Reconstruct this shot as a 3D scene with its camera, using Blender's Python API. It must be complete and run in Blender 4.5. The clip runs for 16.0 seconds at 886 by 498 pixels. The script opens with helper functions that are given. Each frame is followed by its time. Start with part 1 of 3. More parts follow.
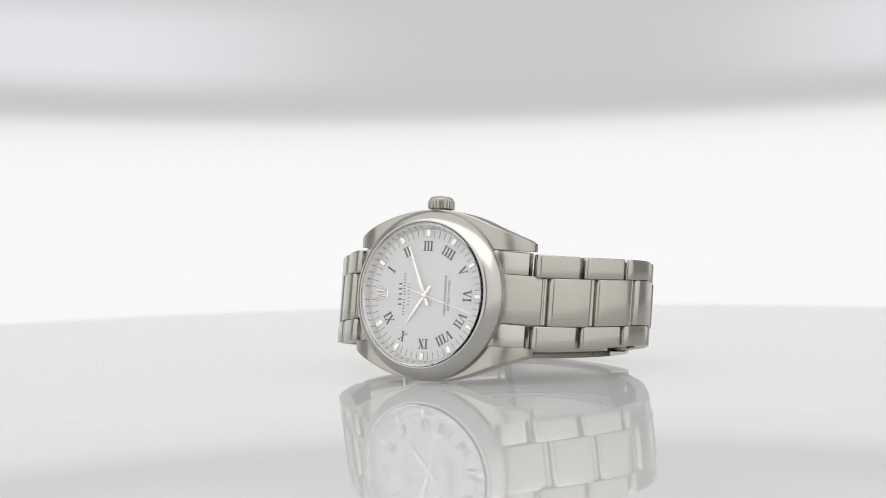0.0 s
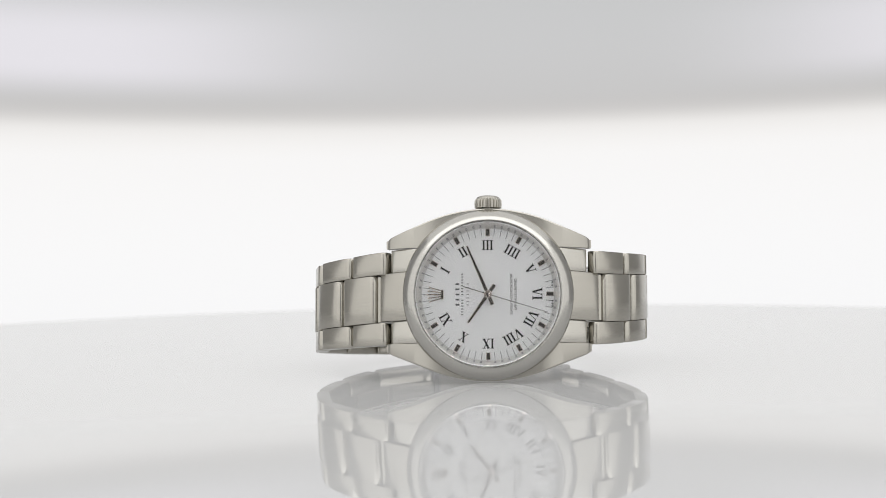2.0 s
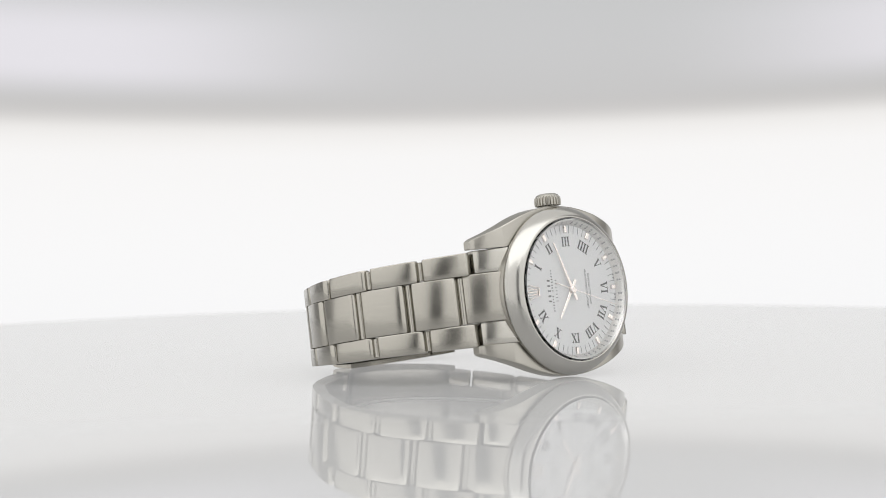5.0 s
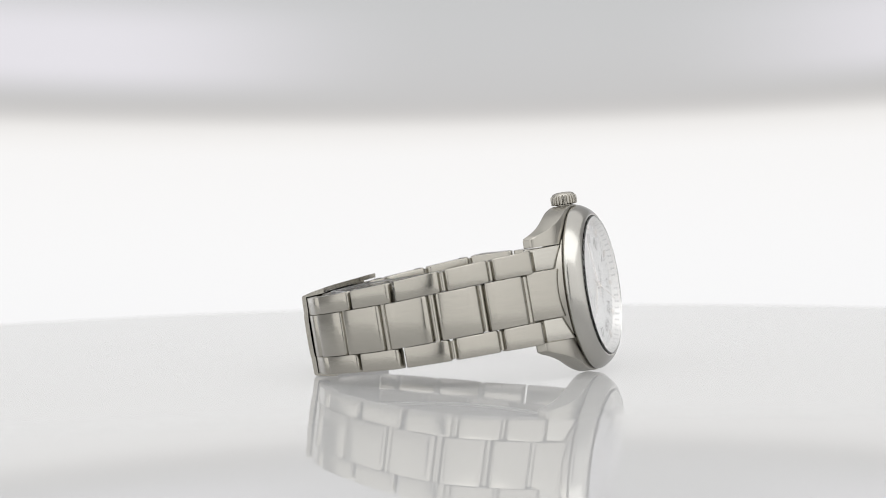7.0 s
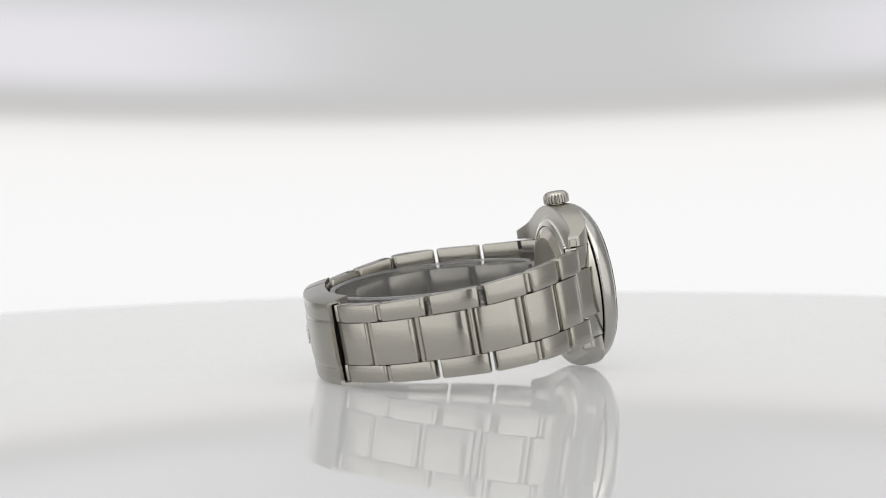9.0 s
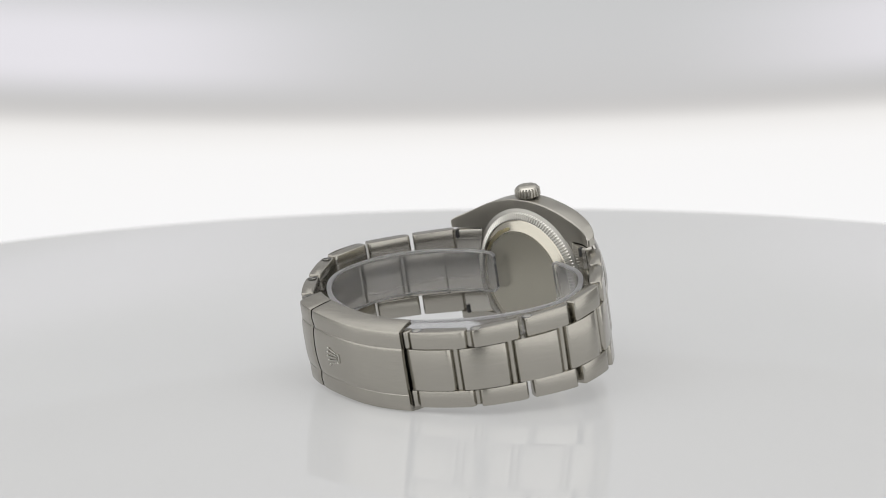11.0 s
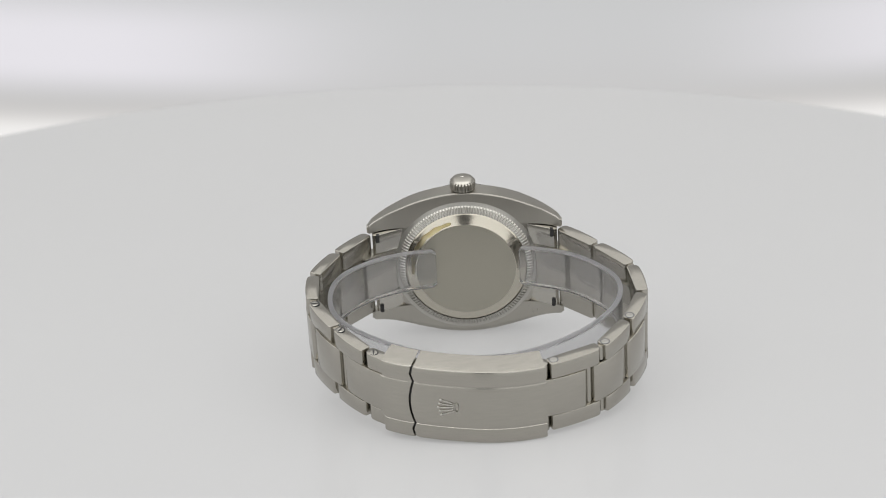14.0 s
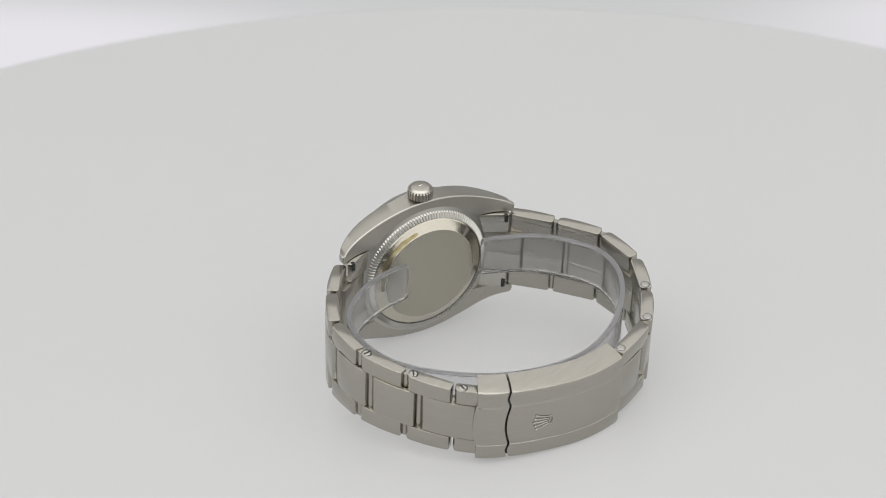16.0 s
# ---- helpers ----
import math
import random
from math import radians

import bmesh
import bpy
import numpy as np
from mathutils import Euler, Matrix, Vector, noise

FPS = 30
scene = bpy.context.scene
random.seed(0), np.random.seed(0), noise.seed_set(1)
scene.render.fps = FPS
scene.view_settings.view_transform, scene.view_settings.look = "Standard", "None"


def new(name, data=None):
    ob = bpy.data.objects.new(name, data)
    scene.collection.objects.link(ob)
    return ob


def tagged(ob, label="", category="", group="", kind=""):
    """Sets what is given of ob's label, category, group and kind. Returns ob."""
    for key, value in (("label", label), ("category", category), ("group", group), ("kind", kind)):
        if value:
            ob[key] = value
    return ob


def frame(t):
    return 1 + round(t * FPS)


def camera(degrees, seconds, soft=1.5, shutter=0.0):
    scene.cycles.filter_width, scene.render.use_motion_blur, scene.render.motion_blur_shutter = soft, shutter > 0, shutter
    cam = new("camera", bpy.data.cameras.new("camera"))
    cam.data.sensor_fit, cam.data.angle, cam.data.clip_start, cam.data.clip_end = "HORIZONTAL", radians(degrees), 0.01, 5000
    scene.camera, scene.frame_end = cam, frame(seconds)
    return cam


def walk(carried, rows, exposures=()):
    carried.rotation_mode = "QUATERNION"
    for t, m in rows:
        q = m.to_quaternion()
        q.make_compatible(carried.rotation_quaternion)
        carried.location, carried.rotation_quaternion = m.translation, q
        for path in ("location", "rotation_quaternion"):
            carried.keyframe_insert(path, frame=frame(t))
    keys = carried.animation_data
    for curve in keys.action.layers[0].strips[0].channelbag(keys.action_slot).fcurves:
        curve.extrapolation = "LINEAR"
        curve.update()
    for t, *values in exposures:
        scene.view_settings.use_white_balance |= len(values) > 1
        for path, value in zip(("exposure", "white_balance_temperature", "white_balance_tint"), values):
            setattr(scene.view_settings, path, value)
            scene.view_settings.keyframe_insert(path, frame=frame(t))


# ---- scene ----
# ---- camera: on a swing arm that rises round the turntable while the backdrop swings with it ----
PIVOT = Vector((0.0, 0.00166, 0.00573))
EYE = Vector((0.01315, -0.51061, 0.05044))
AIM = Matrix.Translation(EYE) @ Matrix.Rotation(0.04003, 4, "Z") @ Matrix.Rotation(-0.04788, 4, "X") @ Matrix.Rotation(0.02211, 4, "Y") @ Matrix.Rotation(radians(90), 4, "X")
SWING = [(0.0, 0.0), (2.0, 0.0), (4.0, 0.0), (6.0, 0.0), (8.0, 0.0), (8.3, 0.02), (8.5, 0.2), (8.75, 0.58), (9.0, 1.11), (9.2, 1.7),
         (9.7, 3.48), (10.2, 5.35), (10.7, 7.24), (11.3, 9.46), (11.5, 10.2), (12.0, 11.97), (12.5, 13.73), (13.0, 15.6), (13.5, 17.4),
         (14.0, 19.2), (14.5, 20.92), (15.0, 22.65), (15.5, 24.37), (16.0, 26.12)]


def arm(deg):
    return Matrix.Translation(PIVOT) @ Matrix.Rotation(-radians(deg), 4, "X") @ Matrix.Translation(-PIVOT)


def spin(t):
    """Turn of the turntable in degrees."""
    return -38.23 + 15.108 * t


cam = camera(20.584, 16.0, soft=0.8)
cam.data.dof.use_dof, cam.data.dof.focus_distance, cam.data.dof.aperture_fstop = True, 0.505, 25.0
walk(cam, [(t, arm(a) @ AIM) for t, a in SWING])

# ---- world: dim neutral glow outside the added light panels ----
world = bpy.data.worlds.new("studio_room")
world.use_nodes = True
scene.world = world
world.node_tree.nodes["Background"].inputs[0].default_value = (0.9, 0.93, 1.0, 1)
world.node_tree.nodes["Background"].inputs[1].default_value = 0.35


# ---- materials ----
def material(name, base, rough=0.5, metal=0.0, ior=1.5):
    m = bpy.data.materials.new(name)
    m.use_nodes = True
    b = m.node_tree.nodes["Principled BSDF"]
    b.inputs["Base Color"].default_value = (*base, 1)
    b.inputs["Roughness"].default_value = rough
    b.inputs["Metallic"].default_value = metal
    b.inputs["IOR"].default_value = ior
    return m, m.node_tree.nodes, m.node_tree.links, b


def steel(name, base, rough, grain=(0, 0, 0), depth=0.0, spread=0.08, streak=0.03):
    """Steel with directional grain: grain gives the noise frequency along each axis of the watch (per metre)."""
    m, n, l, b = material(name, base, rough, 1.0)
    co = n.new("ShaderNodeTexCoord")
    mp = n.new("ShaderNodeMapping")
    mp.inputs["Scale"].default_value = grain
    l.new(co.outputs["Object"], mp.inputs[0])
    fine = n.new("ShaderNodeTexNoise")
    fine.inputs["Scale"].default_value = 1.0
    fine.inputs["Detail"].default_value = 3.0
    l.new(mp.outputs[0], fine.inputs["Vector"])
    big = n.new("ShaderNodeTexNoise")
    big.inputs["Scale"].default_value = 120.0
    big.inputs["Detail"].default_value = 2.0
    l.new(co.outputs["Object"], big.inputs["Vector"])
    mixr = n.new("ShaderNodeMath")
    mixr.operation = "ADD"
    l.new(fine.outputs["Fac"], mixr.inputs[0])
    l.new(big.outputs["Fac"], mixr.inputs[1])
    rr = n.new("ShaderNodeMapRange")
    rr.inputs["From Min"].default_value, rr.inputs["From Max"].default_value = 0.5, 1.5
    rr.inputs["To Min"].default_value, rr.inputs["To Max"].default_value = max(rough - spread, 0.02), rough + spread
    l.new(mixr.outputs[0], rr.inputs["Value"])
    l.new(rr.outputs[0], b.inputs["Roughness"])
    tone = n.new("ShaderNodeMapRange")
    tone.data_type = "FLOAT_VECTOR"
    tone.inputs[7].default_value, tone.inputs[8].default_value = (0.25, 0.25, 0.25), (0.75, 0.75, 0.75)
    tone.inputs[9].default_value = [c * (1 - streak) for c in base]
    tone.inputs[10].default_value = [min(c * (1 + streak), 1) for c in base]
    l.new(fine.outputs["Fac"], tone.inputs[6])
    l.new(tone.outputs[1], b.inputs["Base Color"])
    if depth:
        bump = n.new("ShaderNodeBump")
        bump.inputs["Strength"].default_value = depth
        bump.inputs["Distance"].default_value = 0.00002
        l.new(fine.outputs["Fac"], bump.inputs["Height"])
        l.new(bump.outputs[0], b.inputs["Normal"])
    return m


STEEL = (0.405, 0.388, 0.35)
BRUSHED = steel("brushed_steel", (0.395, 0.378, 0.338), 0.21, (250, 7000, 250), 0.0, 0.05, 0.05)
POLISHED = steel("polished_steel", (0.48, 0.468, 0.435), 0.33, (500, 500, 500), 0.0, 0.02)
GLEAM = steel("burnished_steel", (0.47, 0.455, 0.415), 0.2, (250, 5000, 250), 0.0, 0.04)
SATIN = steel("satin_steel", STEEL, 0.29, (5000, 400, 400), 0.0, 0.02, 0.015)
BACK = steel("case_back_steel", (0.55, 0.52, 0.445), 0.17, (400, 6000, 400), 0.0)
BEZEL = steel("bezel_steel", (0.44, 0.43, 0.403), 0.2, (500, 500, 500), 0.0, 0.01, 0.006)
GOLD = steel("white_gold", (0.76, 0.70, 0.66), 0.05, (500, 500, 500), 0.0, 0.03)
MIRROR = steel("mirror_steel", (0.72, 0.70, 0.66), 0.06, (500, 500, 500), 0.0, 0.03)
REHAUT = steel("ring_steel", (0.72, 0.71, 0.69), 0.34, (500, 500, 500), 0.0, 0.03)
INK = material("black_print", (0.012, 0.012, 0.013), 0.35)[0]
GREYINK = material("grey_print", (0.12, 0.12, 0.125), 0.4)[0]
PALEINK = material("pale_grey_print", (0.27, 0.27, 0.275), 0.4)[0]
# near-black that stands in for shade in slots, gaps and the clasp mouth
RECESS_SHADE = material("painted_recess_shade", (0.02, 0.02, 0.02), 0.6)[0]


def dial_white():
    m, n, l, b = material("white_lacquer", (0.885, 0.888, 0.89), 0.22)
    b.inputs["Specular IOR Level"].default_value = 0.25
    noi = n.new("ShaderNodeTexNoise")
    noi.inputs["Scale"].default_value = 900
    co = n.new("ShaderNodeTexCoord")
    l.new(co.outputs["Object"], noi.inputs["Vector"])
    mr = n.new("ShaderNodeMapRange")
    mr.inputs["To Min"].default_value, mr.inputs["To Max"].default_value = 0.18, 0.3
    l.new(noi.outputs["Fac"], mr.inputs["Value"])
    l.new(mr.outputs[0], b.inputs["Roughness"])
    return m


WHITE = dial_white()


def clear(name, tint, rough, ior):
    m, n, l, b = material(name, tint, rough, 0.0, ior)
    b.inputs["Transmission Weight"].default_value = 1.0
    return m


CRYSTAL = clear("sapphire_crystal", (1, 1, 1), 0.0, 1.6)
FILM = clear("clear_plastic", (0.80, 0.80, 0.81), 0.1, 1.28)
FILM.node_tree.nodes["Principled BSDF"].inputs["Transmission Weight"].default_value = 0.96


RESIDUE = clear("yellowed_adhesive", (0.86, 0.80, 0.60), 0.3, 1.4)
EDGE = clear("frosted_plastic_edge", (0.54, 0.535, 0.545), 0.4, 1.3)
EDGE.node_tree.nodes["Principled BSDF"].inputs["Transmission Weight"].default_value = 0.88


def mottle(m, lo, hi, scale):
    """Uneven haze: roughness wanders with a fine noise."""
    n, l = m.node_tree.nodes, m.node_tree.links
    co, noi, mr = n.new("ShaderNodeTexCoord"), n.new("ShaderNodeTexNoise"), n.new("ShaderNodeMapRange")
    noi.inputs["Scale"].default_value, noi.inputs["Detail"].default_value = scale, 4.0
    mr.inputs["From Min"].default_value, mr.inputs["From Max"].default_value = 0.35, 0.65
    mr.inputs["To Min"].default_value, mr.inputs["To Max"].default_value = lo, hi
    l.new(co.outputs["Object"], noi.inputs["Vector"])
    l.new(noi.outputs["Fac"], mr.inputs["Value"])
    l.new(mr.outputs[0], n["Principled BSDF"].inputs["Roughness"])


mottle(FILM, 0.06, 0.14, 260.0)
mottle(EDGE, 0.3, 0.5, 500.0)


def acrylic():
    """Glossy opal sheet with an added glow of its own and faint polishing haze."""
    m, n, l, b = material("white_acrylic", (0.79, 0.79, 0.785), 0.02, 0.0, 1.49)
    co = n.new("ShaderNodeTexCoord")
    noi = n.new("ShaderNodeTexNoise")
    noi.inputs["Scale"].default_value = 14
    noi.inputs["Detail"].default_value = 4
    l.new(co.outputs["Object"], noi.inputs["Vector"])
    mr = n.new("ShaderNodeMapRange")
    mr.inputs["To Min"].default_value, mr.inputs["To Max"].default_value = 0.5, 0.65
    l.new(noi.outputs["Fac"], mr.inputs["Value"])
    l.new(mr.outputs[0], b.inputs["Roughness"])
    tone = n.new("ShaderNodeMapRange")
    tone.data_type = "FLOAT_VECTOR"
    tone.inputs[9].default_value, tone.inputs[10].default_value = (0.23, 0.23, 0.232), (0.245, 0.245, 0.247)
    l.new(noi.outputs["Fac"], tone.inputs[6])
    l.new(tone.outputs[1], b.inputs["Base Color"])
    b.inputs["Specular IOR Level"].default_value = 0.0
    b.inputs["Coat Weight"].default_value = 0.82
    b.inputs["Coat IOR"].default_value = 1.37
    # emission put in to brighten the sheet and weaken contact shadows
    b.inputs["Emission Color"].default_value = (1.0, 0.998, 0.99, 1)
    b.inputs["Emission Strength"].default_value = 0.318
    b.inputs["Coat Roughness"].default_value = 0.0
    return m


ACRYLIC = acrylic()


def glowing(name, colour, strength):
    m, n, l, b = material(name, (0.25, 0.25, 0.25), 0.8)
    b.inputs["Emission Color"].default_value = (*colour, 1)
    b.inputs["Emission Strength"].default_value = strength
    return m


def screen_glow():
    """Backdrop screen with its light painted into the glow: a bright lower field, a dim seam, and a paler upper field
    that brightens to both sides.
    """
    m, n, l, b = material("painted_glow_screen", (0.03, 0.03, 0.03), 0.9)
    co = n.new("ShaderNodeTexCoord")
    sep = n.new("ShaderNodeSeparateXYZ")
    l.new(co.outputs["Object"], sep.inputs[0])

    def calc(op, a, c=None, d=None):
        k = n.new("ShaderNodeMath")
        k.operation = op
        for i, v in enumerate((a, c, d)):
            if v is None:
                continue
            if isinstance(v, (int, float)):
                k.inputs[i].default_value = v
            else:
                l.new(v, k.inputs[i])
        return k.outputs[0]

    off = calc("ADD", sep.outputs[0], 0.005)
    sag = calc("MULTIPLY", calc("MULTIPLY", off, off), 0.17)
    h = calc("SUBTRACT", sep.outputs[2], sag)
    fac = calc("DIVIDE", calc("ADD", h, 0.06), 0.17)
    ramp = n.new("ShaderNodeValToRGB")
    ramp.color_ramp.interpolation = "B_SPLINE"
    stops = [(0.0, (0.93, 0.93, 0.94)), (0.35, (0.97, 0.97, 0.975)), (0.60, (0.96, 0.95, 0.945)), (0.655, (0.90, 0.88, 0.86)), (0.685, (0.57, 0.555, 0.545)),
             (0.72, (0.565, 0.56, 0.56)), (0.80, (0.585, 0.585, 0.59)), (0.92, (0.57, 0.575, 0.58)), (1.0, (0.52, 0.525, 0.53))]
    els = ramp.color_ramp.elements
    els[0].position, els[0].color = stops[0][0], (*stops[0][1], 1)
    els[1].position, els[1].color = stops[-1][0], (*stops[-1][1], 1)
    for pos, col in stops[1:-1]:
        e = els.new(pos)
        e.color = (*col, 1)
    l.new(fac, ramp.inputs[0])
    # two pale side fields above the seam, painted into the glow
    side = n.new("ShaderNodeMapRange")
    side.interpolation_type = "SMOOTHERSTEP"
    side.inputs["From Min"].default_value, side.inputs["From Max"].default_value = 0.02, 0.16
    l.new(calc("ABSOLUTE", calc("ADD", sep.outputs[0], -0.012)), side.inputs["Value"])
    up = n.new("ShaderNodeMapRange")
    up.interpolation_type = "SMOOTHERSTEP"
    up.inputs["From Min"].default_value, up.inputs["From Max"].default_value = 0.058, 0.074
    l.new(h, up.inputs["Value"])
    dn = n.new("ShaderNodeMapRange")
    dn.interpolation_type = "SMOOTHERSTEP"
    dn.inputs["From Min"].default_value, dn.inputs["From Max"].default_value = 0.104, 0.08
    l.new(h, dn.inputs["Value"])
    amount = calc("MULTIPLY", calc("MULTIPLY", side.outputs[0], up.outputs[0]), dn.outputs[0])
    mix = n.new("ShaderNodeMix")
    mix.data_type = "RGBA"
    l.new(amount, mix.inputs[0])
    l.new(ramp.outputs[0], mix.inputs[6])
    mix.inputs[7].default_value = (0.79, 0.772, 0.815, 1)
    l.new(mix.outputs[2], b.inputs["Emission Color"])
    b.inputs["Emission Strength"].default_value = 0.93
    m.cycles.emission_sampling = "NONE"
    return m


# ---- mesh helpers, in millimetres ----
MM = 0.001


def finish(bm, mat, name, angle=32.0):
    bmesh.ops.recalc_face_normals(bm, faces=bm.faces)
    for v in bm.verts:
        v.co *= MM
    for f in bm.faces:
        f.smooth = True
    for e in bm.edges:
        if len(e.link_faces) == 2 and e.calc_face_angle(0) > radians(angle):
            e.smooth = False
    me = bpy.data.meshes.new(name)
    bm.to_mesh(me)
    bm.free()
    me.materials.append(mat)
    return me


def part(name, bm, mat, parent, label="", angle=32.0):
    ob = new(name, finish(bm, mat, name, angle))
    ob.parent = parent
    return tagged(ob, label)


def bridge(bm, loops, cap=True, closed=False):
    """Skin a row of vertex loops of equal length."""
    rows = [[bm.verts.new(p) for p in lp] for lp in loops]
    n = len(rows[0])
    pairs = list(zip(rows, rows[1:])) + ([(rows[-1], rows[0])] if closed else [])
    for a, c in pairs:
        for i in range(n):
            j = (i + 1) % n
            bm.faces.new((a[i], a[j], c[j], c[i]))
    if cap and not closed:
        bm.faces.new(rows[0][::-1])
        bm.faces.new(rows[-1])
    return bm


def inset(poly, d):
    """Shrink a closed outline by d."""
    n = len(poly)
    area = sum(poly[i][0] * poly[(i + 1) % n][1] - poly[(i + 1) % n][0] * poly[i][1] for i in range(n))
    s = 1 if area > 0 else -1
    out = []
    for i in range(n):
        a, c = Vector(poly[i - 1]), Vector(poly[(i + 1) % n])
        t = (c - a).normalized()
        out.append((poly[i][0] - t.y * d * s, poly[i][1] + t.x * d * s))
    return out


def slab(outline, y0, y1, bevel=0.22, half=None):
    """A bar whose outline lies in the plane of x and depth, spread along the crown axis from y0 to y1 with eased edges.
    half: a function of the outline's point that gives y0 and y1 there instead."""
    small, mid = inset(outline, bevel), inset(outline, bevel * 0.3)

    def lay(poly, side, off):
        pts = []
        for q, o in zip(poly, outline):
            lo, hi = half(o) if half else (y0, y1)
            pts.append((q[0], lo + off if side < 0 else hi - off, -q[1]))
        return pts
    return bridge(bmesh.new(), [lay(small, -1, 0), lay(mid, -1, bevel * 0.3), lay(outline, -1, bevel), lay(outline, 1, bevel), lay(mid, 1, bevel * 0.3), lay(small, 1, 0)])


def lathe(profile, n=96, bm=None, axis="Z", wave=None):
    """Turn a profile of (radius, height) round an axis; wave(k, i) changes the radius."""
    bm = bm or bmesh.new()
    rows = []
    for k, (r, z) in enumerate(profile):
        row = []
        for i in range(n):
            a = 2 * math.pi * i / n
            rr = r + (wave(k, i) if wave else 0)
            row.append(bm.verts.new((rr * math.cos(a), rr * math.sin(a), z) if axis == "Z" else (rr * math.cos(a), z, -rr * math.sin(a))))
        rows.append(row)
    for a, c in zip(rows, rows[1:]):
        for i in range(n):
            j = (i + 1) % n
            bm.faces.new((a[i], a[j], c[j], c[i]))
    if profile[0][0] != profile[-1][0] or profile[0][1] != profile[-1][1]:
        bm.faces.new(rows[0][::-1])
        bm.faces.new(rows[-1])
    return bm


def box(bm, c, s, turn=0.0, bevel=0.0):
    """A box with its centre c and size s, turned round Z, with its upper edges eased."""
    m = Matrix.Translation(c) @ Matrix.Rotation(turn, 4, "Z")
    hx, hy, hz = s[0] / 2, s[1] / 2, s[2] / 2
    loops = [[(x * (hx - i), y * (hy - i), z) for x, y in ((-1, -1), (1, -1), (1, 1), (-1, 1))] for i, z in ((0, -hz), (0, hz - bevel), (bevel, hz))]
    if bevel == 0:
        loops.pop(1)
    return bridge(bm, [[m @ Vector(p) for p in lp] for lp in loops])


# ---- studio: added light panels, screen and turntable ----
def panel(name, lo, hi, mat, label):
    bm = box(bmesh.new(), [(a + c) * 500 for a, c in zip(lo, hi)], [(c - a) * 1000 for a, c in zip(lo, hi)])
    return tagged(new(name, finish(bm, mat, name)), label, "studio wall", kind="structure")


# unseen glowing panels, added to light the watch and shape its reflections
FILL_PANEL = glowing("added_glow_panel", (1.0, 0.995, 0.985), 0.98)
TOP = glowing("added_glow_top", (1.0, 1.0, 0.995), 2.25)
# weak glow added to the unseen rear walls for the tone of metal reflections
DIM = glowing("added_dim_glow", (1.0, 0.99, 0.975), 0.2)
# unseen dark sheet, added so the metal mirrors a dark strip
FRONT = material("dark_panel", (0.04, 0.04, 0.04), 0.9)[0]
FLOOR = material("studio_floor", (0.25, 0.25, 0.25), 0.8)[0]
panel("floor", (-1.3, -1.6, -0.72), (1.3, 1.3, -0.70), FLOOR, "plain grey studio floor under the turntable")
panel("wall_west_1", (-1.32, -1.6, -0.70), (-1.30, 0.25, 1.2), FILL_PANEL, "unseen glowing side panel, added to light the watch")
panel("wall_east_1", (1.30, -1.6, -0.70), (1.32, 0.25, 1.2), FILL_PANEL, "unseen glowing side panel, added to light the watch")
panel("wall_west_2", (-1.32, 0.25, -0.70), (-1.30, 1.3, 1.2), DIM, "unseen dim glowing wall, added for the steel's reflections")
panel("wall_east_2", (1.30, 0.25, -0.70), (1.32, 1.3, 1.2), DIM, "unseen dim glowing wall, added for the steel's reflections")
panel("wall_north", (-1.3, 1.3, -0.70), (1.3, 1.32, 1.2), DIM, "unseen dim glowing wall, added for the steel's reflections")
panel("wall_south_1", (-1.3, -1.22, -0.70), (-0.14, -1.20, 1.2), FILL_PANEL, "unseen glowing front panel, added to light the watch")
panel("wall_south_2", (0.14, -1.22, -0.70), (1.3, -1.20, 1.2), FILL_PANEL, "unseen glowing front panel, added to light the watch")
panel("wall_south_3", (-1.3, -1.62, -0.70), (1.3, -1.60, 1.2), FRONT, "unseen dark panel behind the camera, added for dark reflections")
panel("ceiling_1", (-1.3, -1.6, 1.2), (1.3, 0.0, 1.22), TOP, "unseen glowing top panel, added to light the watch")
panel("ceiling_2", (-1.3, 0.0, 1.2), (1.3, 1.3, 1.22), FILL_PANEL, "unseen glowing top panel, added to light the watch")


def build_backdrop():
    bm = bmesh.new()
    n, rad = 48, 322.0
    inner, outer = [], []
    loops = []
    for i in range(n + 1):
        a = radians(-46 + 92 * i / n)
        s, c = math.sin(a), math.cos(a)
        loops.append([(rad * s, rad * c, -260), (rad * s, rad * c, 125), ((rad + 4) * s, (rad + 4) * c, 125), ((rad + 4) * s, (rad + 4) * c, -260)])
    bridge(bm, loops)
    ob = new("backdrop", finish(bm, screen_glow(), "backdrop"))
    return tagged(ob, "curved white backdrop screen, its light and dim fields painted into its glow", "backdrop", kind="structure")


backdrop = build_backdrop()

turntable = tagged(new("turntable"), "round glossy white acrylic turntable with an added glow", "turntable")
CENTRE = Vector((-0.0135, -0.0286, 0.0))
turntable.location = CENTRE
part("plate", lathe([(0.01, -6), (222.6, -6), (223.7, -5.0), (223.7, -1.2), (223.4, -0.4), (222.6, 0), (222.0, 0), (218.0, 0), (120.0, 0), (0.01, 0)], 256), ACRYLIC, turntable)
part("column", lathe([(60, -700), (60, -20), (120, -8), (120, -6.004)], 64), material("grey_painted_metal", (0.4, 0.4, 0.4), 0.5)[0], turntable, "grey painted column")

# ---- the watch: x from twelve to six, y to the crown, z out of the dial ----
U = Vector((0.99113, 0.13230, -0.01233))
V = Vector((-0.00818, 0.15340, 0.98813))
W = U.cross(V)
WATCH = Matrix.Translation((0.005780, -0.023391, 0.017836)) @ Matrix((U, V, W)).transposed().to_4x4()
watch = tagged(new("wristwatch"), "steel wristwatch with white roman dial lying on its side", "watch")


